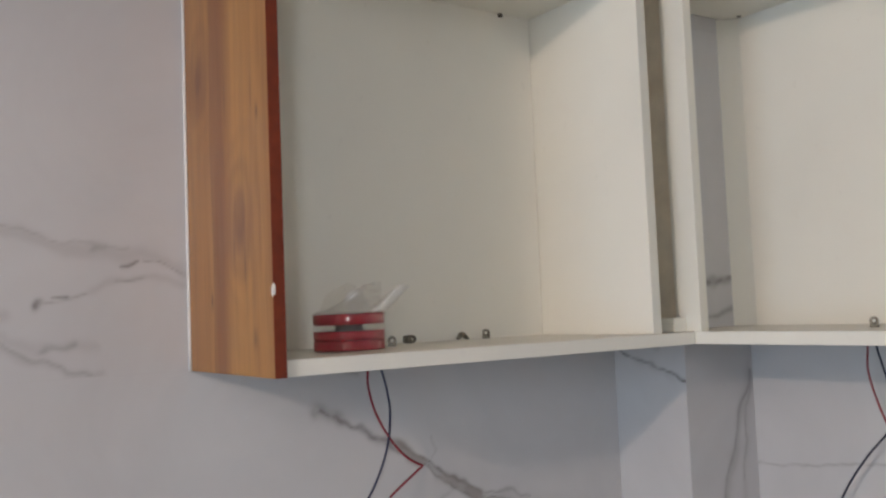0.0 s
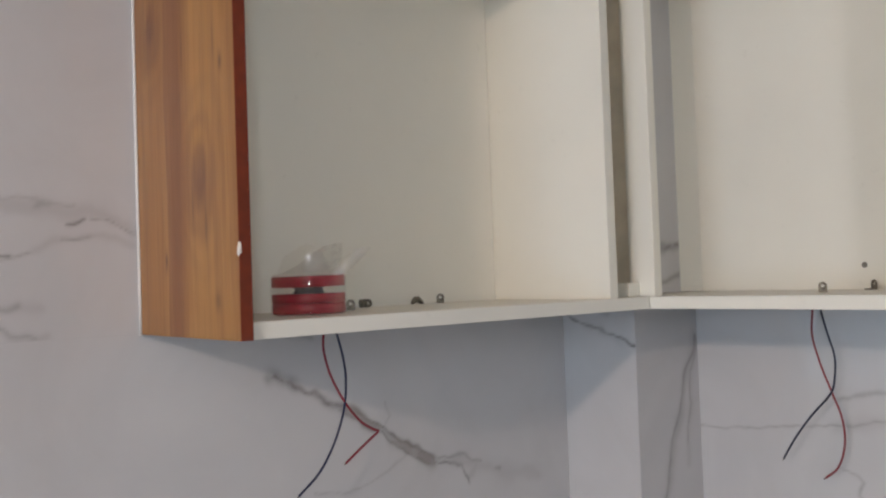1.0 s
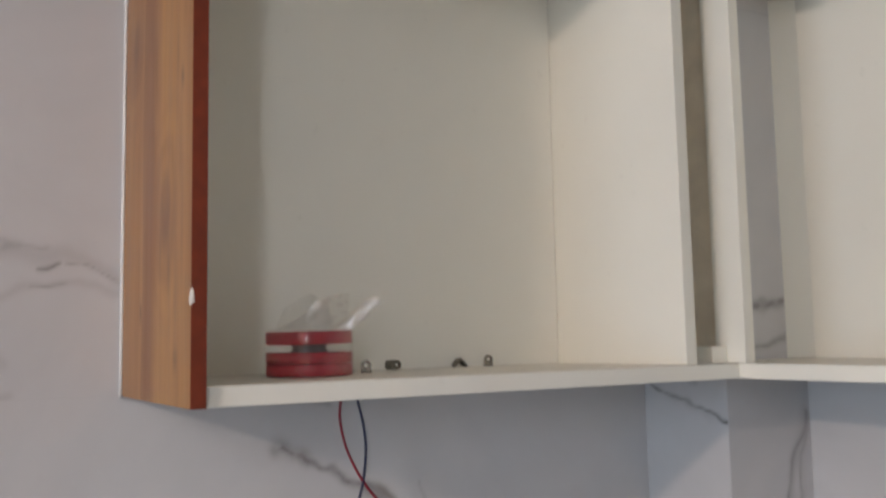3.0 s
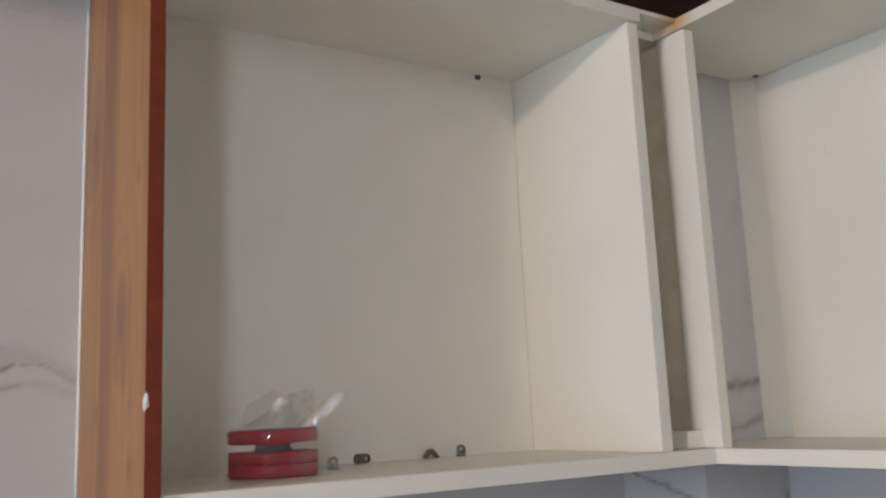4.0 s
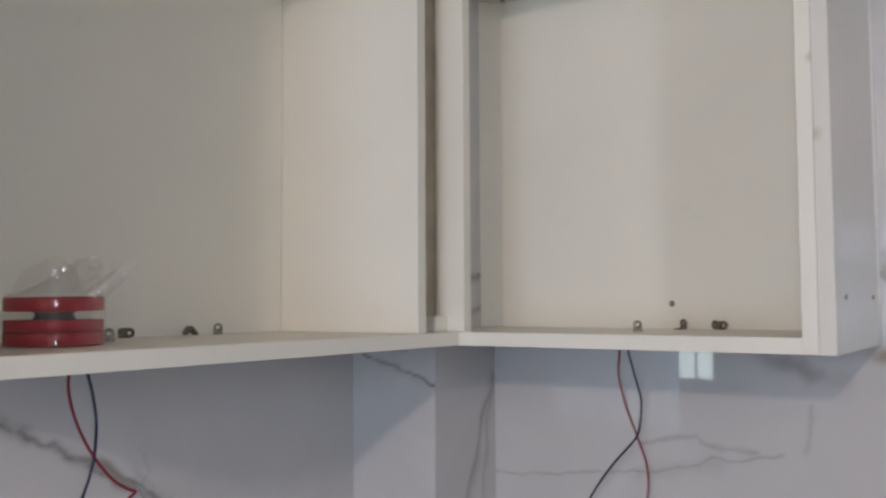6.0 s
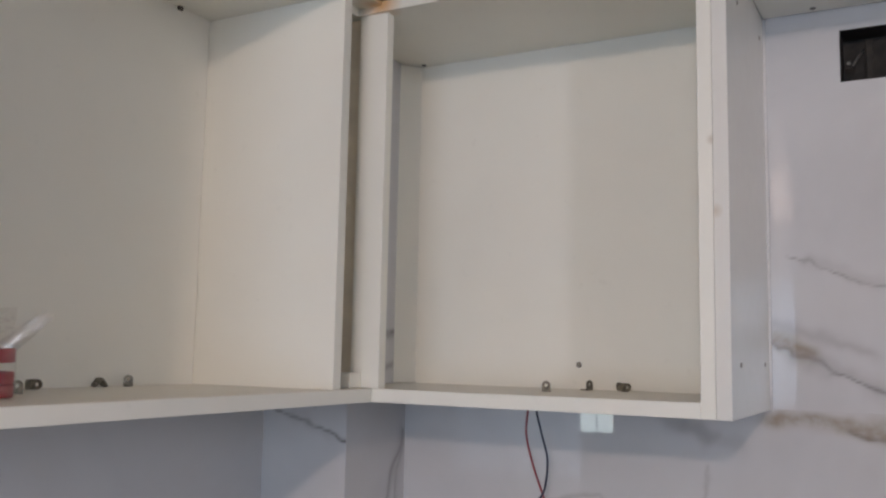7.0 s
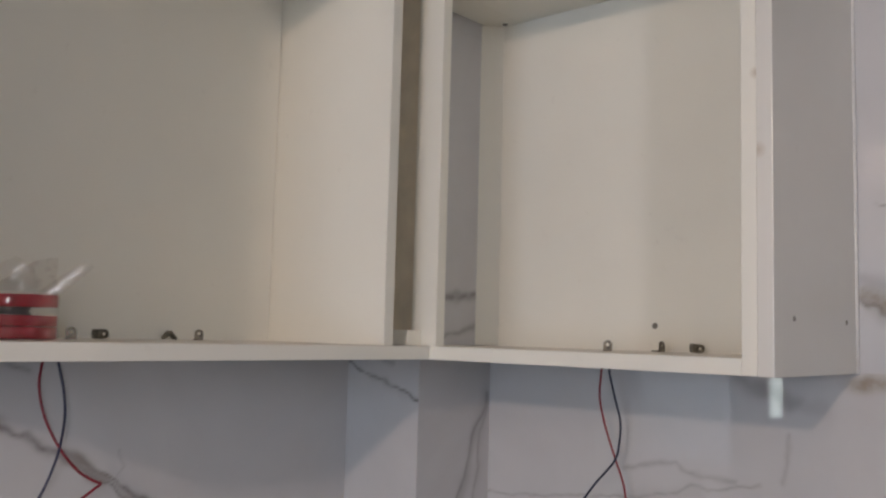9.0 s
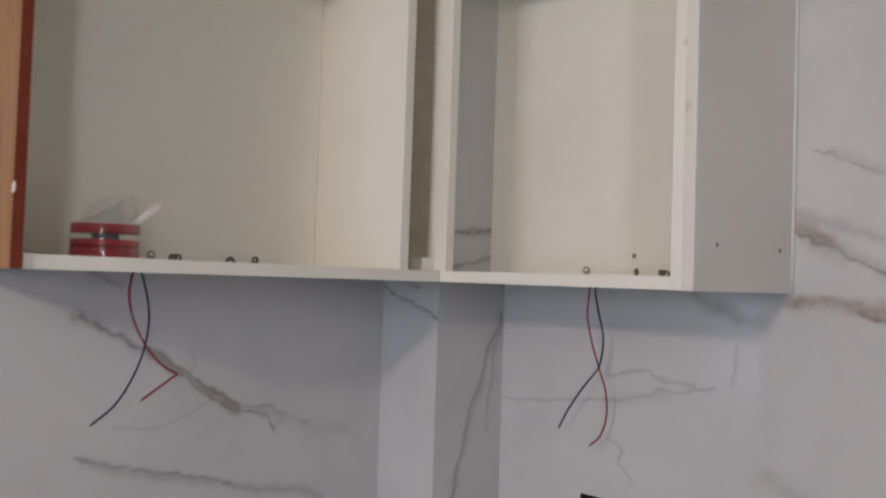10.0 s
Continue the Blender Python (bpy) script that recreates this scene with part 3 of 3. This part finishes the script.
YN, YI, XW = -1.0648, -1.0498, 0.3025                         # the wood end panel
YP, YQ = -0.390, -0.370                         # the far side panel

left_cab = thing("wall_cabinet", "open doorless cream wall cabinet with a wood-print end panel", "cabinet", group="wall cabinets")
part("bottom_panel", box((0.004, YI, ZB), (XF - 0.001, YF - 0.001, ZS)), BOARD, left_cab)
part("top_panel", box((0.004, YI, ZU), (XF - 0.001, YQ, ZT)), BOARD_TOP, left_cab)
part("corner_filler", box((0.250, YQ + 0.0005, ZT - 0.007), (XF - 0.001, YF - 0.0005, ZT - 0.0003), 0.0006), BOARD_TOP, left_cab)
part("corner_filler", box((0.004, YQ + 0.0005, ZU + 0.001), (0.2485, YF - 0.0005, ZT - 0.0005)), BOARD_TOP, left_cab)
part("back_panel", box((0.004, YI, ZS), (0.012, YP - 0.0012, ZU), 0), BOARD, left_cab)
part("side_panel", box((0.004, YP, ZS), (XF - 0.0085, YQ, ZU)), BOARD, left_cab)
end = part("end_panel", box((0.004, YN + 0.0012, ZB), (XW - 0.0012, YI, ZT), 0.0006), BOARD, left_cab, "wood-print laminated end panel with a red-brown edge")
part("laminate", box((0.004, YN, ZB), (XW - 0.0012, YN + 0.001, ZT), 0), WOOD, end, "orange-brown wood-print laminate with dark knots")
part("edge_band", box((XW - 0.001, YN, ZB), (XW + 0.0005, YI + 0.0005, ZT), 0.0004), EDGE_RED, end, "dark red-brown edge band")
bm = bmesh.new()
bmesh.ops.create_icosphere(bm, subdivisions=3, radius=1.0)
for v in bm.verts:
    j = 1 + 0.45 * noise.noise(v.co * 2.3)
    v.co = Vector((XW - 0.0005 + v.co.x * 0.0022 * j, YN + 0.0008 + v.co.y * 0.0024 * j * (1 - 0.5 * v.co.z), 1.582 + v.co.z * 0.0090 * j))
for f in bm.faces:
    f.smooth = True
part("chip", bm, CHIPPED, end, "white chip in the edge band")
part("screw", box((0.013, -0.468, 2.0925), (0.019, -0.459, 2.0995), 0.002), DARK_STEEL, left_cab)

right_cab = thing("wall_cabinet", "open doorless cream wall cabinet beside a tiled column", "cabinet", group="wall cabinets")
part("bottom_panel", box((XF, YF, ZB), (0.7985, -0.004, ZS)), BOARD, right_cab)
part("bottom_panel", box((CX + 0.002, YF + 0.0005, ZB + 0.0004), (XF - 0.0005, -0.004, ZS - 0.0004), 0), BOARD, right_cab)
part("top_panel", box((0.2495, YF, ZU + 0.002), (0.7985, -0.004, ZT)), BOARD_TOP, right_cab)
part("top_panel", box((CX + 0.002, YF + 0.0005, ZU + 0.0025), (0.2490, -0.004, ZT - 0.0004), 0), BOARD_TOP, right_cab)
part("back_panel", box((CX + 0.001, -0.013, ZS), (0.7985, -0.004, ZU + 0.0018), 0), BOARD, right_cab)
# Corner strip; its far edge is shaped to the back panel's shadow edge.
bm = bmesh.new()
low, high = ([bm.verts.new((x, y, z)) for x, y in ((CX - 0.003, -0.0133), (CX - 0.003, -0.051), (0.208, -0.0145), (0.208, -0.0133))] for z in (ZS + 0.0004, ZU + 0.0015))
bm.faces.new(low)
bm.faces.new(high)
for i in range(4):
    bm.faces.new((low[i], low[i - 1], high[i - 1], high[i]))
bmesh.ops.recalc_face_normals(bm, faces=bm.faces)
part("corner_strip", bm, BOARD, right_cab, "slanted cream strip at the column corner, out to the shade's edge")
part("stile", box((0.250, YF + 0.005, ZS), (0.303, YF + 0.025, ZU + 0.0018)), BOARD, right_cab, "narrow cream corner stile")
part("side_panel", box((0.7985, YF, ZB), (0.8180, -0.004, ZT)), SIDE_BOARD, right_cab)
part("end_panel", box((0.8185, YF - 0.001, ZB - 0.0005), (0.8385, -0.004, ZT)), END_BOARD, right_cab, "cream end panel with screw heads")
part("filler", box((0.006, -0.284, ZS + 0.0004), (0.2495, -0.274, ZU), 0), SHADE_BOARD, right_cab, "filler board in the corner gap, warm shade in its tan colour")
part("corner_cleat", box((0.160, YQ + 0.001, ZS + 0.0004), (0.222, -0.324, ZS + 0.020)), BOARD, right_cab)
# Dark strip added as the shade in the slot above the cleat.
part("slot_shade_strip", box((0.160, YQ + 0.0012, ZS + 0.0204), (0.224, -0.326, ZS + 0.0265)), BROWN, right_cab, "dark brown strip standing in for the shaded slot above the cleat")
part("corner_block", box((0.240, -0.323, ZS + 0.0004), (0.272, YF + 0.004, ZS + 0.024)), BOARD, right_cab)


def screw_head(parent, p, axis, r=0.0042):
    m = Matrix.Translation(p) @ Vector((0, 0, 1)).rotation_difference(Vector(axis)).to_matrix().to_4x4()
    bm = bmesh.new()
    lathe(bm, [(r, -0.001), (r, 0.0006), (r * 0.8, 0.0014), (r * 0.35, 0.0016), (r * 0.3, 0.0004), (0.0002, 0.0003)], 14, m)
    return part("screw", bm, HEAD_STEEL, parent)


for y, z in ((-0.220, 2.051), (-0.040, 2.057), (-0.236, 1.544), (-0.045, 1.544)):
    screw_head(right_cab, (0.8385, y, z), (1, 0, 0), 0.0036)
screw_head(right_cab, (0.218, -0.024, ZU + 0.002), (0, 0, -1), 0.0048)
screw_head(right_cab, (0.765, -0.022, ZU + 0.002), (0, 0, -1), 0.0042)
screw_head(right_cab, (0.530, -0.013, 1.536), (0, -1, 0), 0.0050)

# cabinet over the hood place, only its underside shows
bridge = thing("bridge_cabinet", "cream underside of the cabinet over the hood place", "cabinet")
part("bottom_panel", box((0.8395, -0.300, 2.100), (1.60, -0.003, 2.120)), BOARD, bridge)
screw_head(bridge, (0.917, -0.020, 2.100), (0, 0, -1), 0.005)
part("back_batten", box((0.8395, -0.010, 2.1205), (1.60, -0.003, 2.15), 0), BOARD, bridge)

loft = thing("loft_shelf", "dark brown wooden loft base above the wall cabinets", "shelf")
part("board", box((0.002, -1.9, 2.165), (0.36, -0.365, 2.19)), BROWN, loft)
part("board", box((0.002, -0.364, 2.165), (1.8, -0.003, 2.19)), BROWN, loft)

# sealant where the end panels meet the walls
tagged(part("trim", tube([(0.004, YN - 0.001, ZB - 0.001), (0.004, YN - 0.0015, 1.8), (0.004, YN - 0.001, ZT)], 0.0024, 8, 6), SEALANT), "white sealant bead beside the wood panel", "sealant", kind="structure")
tagged(part("trim", tube([(0.8395, -0.003, ZB - 0.001), (0.840, -0.003, 1.8), (0.8395, -0.003, 2.099)], 0.0026, 8, 6), SEALANT), "white sealant bead beside the cream panel", "sealant", kind="structure")


# ---- sunken socket boxes ----
def socket_box(x0, x1, z0, z1):
    s = thing("socket_box", "empty dusty metal socket box sunk in the tiled wall", "socket box", group="socket boxes")
    d = 0.055
    for a, b in (((x0, 0.001, z0), (x0 + 0.0012, d, z1)), ((x1 - 0.0012, 0.001, z0), (x1, d, z1)), ((x0 + 0.0013, 0.001, z0), (x1 - 0.0013, d, z0 + 0.0012)),
                 ((x0 + 0.0013, 0.001, z1 - 0.0012), (x1 - 0.0013, d, z1)), ((x0, d + 0.0002, z0), (x1, d + 0.0014, z1))):
        part("box_wall", box(a, b, 0), RUST, s)
    for x in (x0 + 0.012, x1 - 0.012):
        part("lug", box((x - 0.006, 0.006, (z0 + z1) / 2 - 0.020), (x + 0.006, 0.0075, (z0 + z1) / 2 - 0.006)), RUST, s)
        screw_head(s, (x, 0.006, (z0 + z1) / 2 - 0.011), (0, -1, 0), 0.0032)
    bm = bmesh.new()
    lathe(bm, [(0.009, 0.0), (0.010, -0.003), (0.007, -0.004), (0.006, 0.0)], 20, Matrix.Translation(((x0 + x1) / 2 + 0.02, d - 0.004, (z0 + z1) / 2)) @ pose(0, 0, 0, 90))
    part("knockout", bm, STEEL, s)
    zm = (z0 + z1) / 2
    part("loose_screw", tube([(x0 + 0.018, 0.006, zm - 0.016), (x0 + 0.024, 0.016, zm - 0.002), (x0 + 0.031, 0.030, zm + 0.012)], 0.0013, 8, 3), BRIGHT_SCREW, s, "bright slanted screw")
    part("strap", box((x0 + 0.036, 0.020, z0 + 0.004), (x0 + 0.046, 0.022, z1 - 0.014)), RUST, s)
    bm = bmesh.new()
    for k in range(26):
        bmesh.ops.create_icosphere(bm, subdivisions=1, radius=random.uniform(0.002, 0.006),
                                   matrix=Matrix.Translation((random.uniform(x0 + 0.008, x1 - 0.008), random.uniform(0.02, d - 0.004), z0 + 0.002 + random.random() * 0.006)))
    part("mortar_crumbs", bm, MORTAR, s)
    return s


socket_box(*SOCKET)
socket_box(*LOW_SOCKET)


# ---- wires under the cabinets ----
def wire_pair(label, a, b, mat_a, mat_b, name_a="red_wire", name_b="blue_wire"):
    w = thing("wire_pair", label, "wire", group="lamp wires")
    for name, line, mat in ((name_a, a, mat_a), (name_b, b, mat_b)):
        wire = part(name, tube(line, 0.0019, 10, 8), mat, w)
        tip = Vector(line[-1])
        way = (tip - Vector(line[-2])).normalized()
        part("copper_tip", tube([tip, tip + way * 0.002, tip + way * 0.004], 0.0009, 6, 2), STEEL, wire)
    return w


def at_x(x, pts):
    return [(x + dx, y, z) for dx, y, z in pts]


wire_pair("red and navy wires hanging under the wood-ended cabinet",
          at_x(0.055, [(-0.028, -0.776, 1.478), (-0.024, -0.783, 1.455), (-0.018, -0.787, 1.430), (-0.006, -0.783, 1.392), (0.0, -0.763, 1.350), (0, -0.735, 1.317), (0.002, -0.712, 1.301), (0.004, -0.703, 1.2965), (0.002, -0.712, 1.289), (0, -0.740, 1.270), (0, -0.764, 1.254)]),
          at_x(0.055, [(-0.028, -0.764, 1.478), (-0.024, -0.758, 1.455), (-0.018, -0.752, 1.420), (-0.008, -0.754, 1.384), (0.002, -0.766, 1.338), (0.002, -0.785, 1.290), (0, -0.812, 1.248), (0, -0.850, 1.218)]),
          RED_WIRE, BLUE_WIRE)
wire_pair("faded red and black-blue wires hanging under the corner cabinet",
          [(0.452, -0.045, 1.478), (0.450, -0.046, 1.455), (0.448, -0.046, 1.415), (0.461, -0.046, 1.365), (0.478, -0.044, 1.318), (0.4915, -0.040, 1.275), (0.492, -0.036, 1.230), (0.479, -0.036, 1.190), (0.4555, -0.038, 1.168)],
          [(0.464, -0.045, 1.478), (0.466, -0.045, 1.455), (0.4755, -0.044, 1.417), (0.4855, -0.044, 1.380), (0.4845, -0.046, 1.343), (0.4765, -0.048, 1.316), (0.440, -0.048, 1.275), (0.407, -0.046, 1.2325), (0.382, -0.044, 1.193)],
          PINK_WIRE, BLACK_WIRE, "faded_red_wire", "black_wire")


# ---- tape rolls in a plastic bag ----
TX, TY = 0.143, -0.876
pack = thing("tape_pack", "stack of red adhesive tape rolls wrapped in a clear plastic bag", "tape")


def tape_roll(z0, z1, tilt):
    m = Matrix.Translation((TX, TY, z0)) @ pose(0, 0, 0, tilt, tilt * 0.6, 0)
    h, r = z1 - z0, 0.0515
    bm = bmesh.new()
    lathe(bm, [(0.038, 0.0), (r - 0.001, 0.0), (r, 0.001), (r, h - 0.001), (r - 0.001, h), (0.038, h), (0.038, 0.0)], 56, m)
    roll = part("tape_roll", bm, RED_TAPE, pack)
    bm = bmesh.new()
    lathe(bm, [(0.0345, -0.0002), (0.0378, -0.0002), (0.0378, h + 0.0002), (0.0345, h + 0.0002), (0.0345, -0.0002)], 40, m)
    part("core", bm, TAPE_CORE, roll, "grey card core")


tape_roll(ZS + 0.001, ZS + 0.0150, 0)
tape_roll(ZS + 0.0158, ZS + 0.0285, 0)
tape_roll(ZS + 0.0385, ZS + 0.0535, 0.8)
bm = bmesh.new()
lathe(bm, [(0.004, ZS + 0.0286), (0.023, ZS + 0.0286), (0.019, ZS + 0.034), (0.023, ZS + 0.0385), (0.004, ZS + 0.0385)], 32, Matrix.Translation((TX, TY, 0)))
part("spacer_hub", bm, TAPE_CORE, pack, "dark grey hub between the rolls")

# the bag: a wall round the rolls, a slack cover and crumpled ears that stand up from it
ALONG, ACROSS = Vector((0.57, 0.82, 0)), Vector((0.82, -0.57, 0))


def film_sheet(bm, low, high, bow, seed, n=(40, 26), crumple=0.0026, lean=0.0, tilt=0.0):
    """A sheet between two lines of (along, height) points, bowed and crumpled."""
    def on(line, t):
        t *= len(line) - 1
        k = min(int(t), len(line) - 2)
        return Vector(line[k]).lerp(Vector(line[k + 1]), t - k)
    rows = []
    for j in range(n[1] + 1):
        v = j / n[1]
        row = []
        for i in range(n[0] + 1):
            u = i / n[0]
            s, h = on(low, u).lerp(on(high, u), v)
            d = bow * math.sin(math.pi * u) * (1 - 0.6 * v)
            q = Vector((s * 75, h * 75, seed))
            d += crumple * (noise.noise(q) + 0.6 * abs(noise.noise(q * 2.3)) + 0.35 * noise.noise(q * 4.7)) * (0.3 + v)
            s += 0.0015 * noise.noise(q * 1.7 + Vector((9, 0, 0)))
            h += 0.0015 * v * noise.noise(q * 1.9 + Vector((0, 7, 0)))
            d += lean * (s - 0.045) - tilt * (h - 0.06)
            p = Vector((TX, TY, ZS + h)) + ALONG * s + ACROSS * d
            row.append(bm.verts.new(p))
        rows.append(row)
    for lo, hi in zip(rows, rows[1:]):
        for i in range(n[0]):
            bm.faces.new((lo[i], lo[i + 1], hi[i + 1], hi[i])).smooth = True


bm = bmesh.new()
grid = []
for j in range(13):
    k = j / 12
    ring = []
    for i in range(96):
        a = 2 * math.pi * i / 96
        ca, sa = math.cos(a), math.sin(a)
        r = 0.0535 + 0.0010 * noise.noise((ca * 3, sa * 3, k * 2)) + 0.0006 * noise.noise((ca * 9, sa * 9, k * 3))
        z = ZS + 0.001 + k * 0.055
        if j == 12:
            r, z = 0.048, z + 0.001 + 0.0012 * noise.noise((ca * 4, sa * 4, 1))
        ring.append(bm.verts.new((TX + r * ca, TY + r * sa, z)))
    grid.append(ring)
for lo, hi in zip(grid, grid[1:]):
    for i in range(96):
        bm.faces.new((lo[i], lo[(i + 1) % 96], hi[(i + 1) % 96], hi[i])).smooth = True
part("plastic_wrap", bm, TIGHT_FILM, pack, "clear plastic wrap tight round the rolls")
bm = bmesh.new()
film_sheet(bm, [(-0.046, 0.056), (-0.01, 0.057), (0.03, 0.057)], [(-0.036, 0.082), (0.0, 0.101), (0.02, 0.088)], 0.014, 1.3, lean=0.18, tilt=0.16)
film_sheet(bm, [(-0.040, 0.057), (0.0, 0.058), (0.048, 0.056)], [(-0.012, 0.070), (0.022, 0.096), (0.050, 0.101)], -0.016, 5.1)
film_sheet(bm, [(0.026, 0.056), (0.042, 0.055), (0.051, 0.050)], [(0.070, 0.092), (0.080, 0.096), (0.091, 0.091)], 0.004, 8.4, (34, 56), 0.0014, -0.10, 0.07)
film_sheet(bm, [(0.030, 0.056), (0.044, 0.055), (0.052, 0.051)], [(0.066, 0.088), (0.076, 0.093), (0.088, 0.090)], 0.002, 12.6, (34, 56), 0.0016, -0.02, 0.12)
part("plastic_bag", bm, FILM, pack, "clear crumpled plastic bag")


# ---- small metal angle brackets left on the shelves ----
def bracket_mesh(bm, w=0.0135, h=0.0165, t=0.0021):
    """An L of strip steel: a foot and an upright with a round end and a hole."""
    n = 12
    for tilt in (False, True):
        outline = [(-w / 2, 0.0), (w / 2, 0.0)] + [(w / 2 * math.cos(a), h - w / 2 + w / 2 * math.sin(a)) for a in (math.pi * k / n for k in range(n + 1))]
        hole = [(0.0025 * math.cos(2 * math.pi * k / len(outline) - 2.2), h - w / 2 + 0.0025 * math.sin(2 * math.pi * k / len(outline) - 2.2)) for k in range(len(outline))]
        to = (lambda x, z, d: (x, -z, d)) if tilt else (lambda x, z, d: (x, d, z))
        loops = [[bm.verts.new(to(x, z, d)) for x, z in pts] for pts in (outline, hole) for d in (0.0, t)]
        k = len(outline)
        for i in range(k):
            j = (i + 1) % k
            bm.faces.new((loops[0][i], loops[0][j], loops[2][j], loops[2][i]))
            bm.faces.new((loops[1][j], loops[1][i], loops[3][i], loops[3][j]))
            bm.faces.new((loops[0][j], loops[0][i], loops[1][i], loops[1][j]))
            bm.faces.new((loops[2][i], loops[2][j], loops[3][j], loops[3][i]))
    bmesh.ops.recalc_face_normals(bm, faces=bm.faces)
    return bm


bracket = tagged(part("angle_bracket", bracket_mesh(bmesh.new()), STEEL), "small dull steel angle bracket lying on the cream shelf", "bracket", "loose brackets")
spots = [((0.111, -0.784, ZS), (0, 0, 240)), ((0.030, -0.706, ZS + 0.0068), (0, 90, 35)), ((0.024, -0.586, ZS + 0.0117), (135, 0, 2)), ((0.024, -0.535, ZS), (0, 0, 50)),
         ((0.526, -0.151, ZS), (0, 0, 28)), ((0.561, -0.050, ZS), (0, 0, -28)), ((0.618, -0.053, ZS + 0.0070), (15, 84, 150))]
bracket.matrix_world = pose(*spots[0][0], *spots[0][1])
for p, r in spots[1:]:
    copy_thing(bracket, pose(*p, *r))
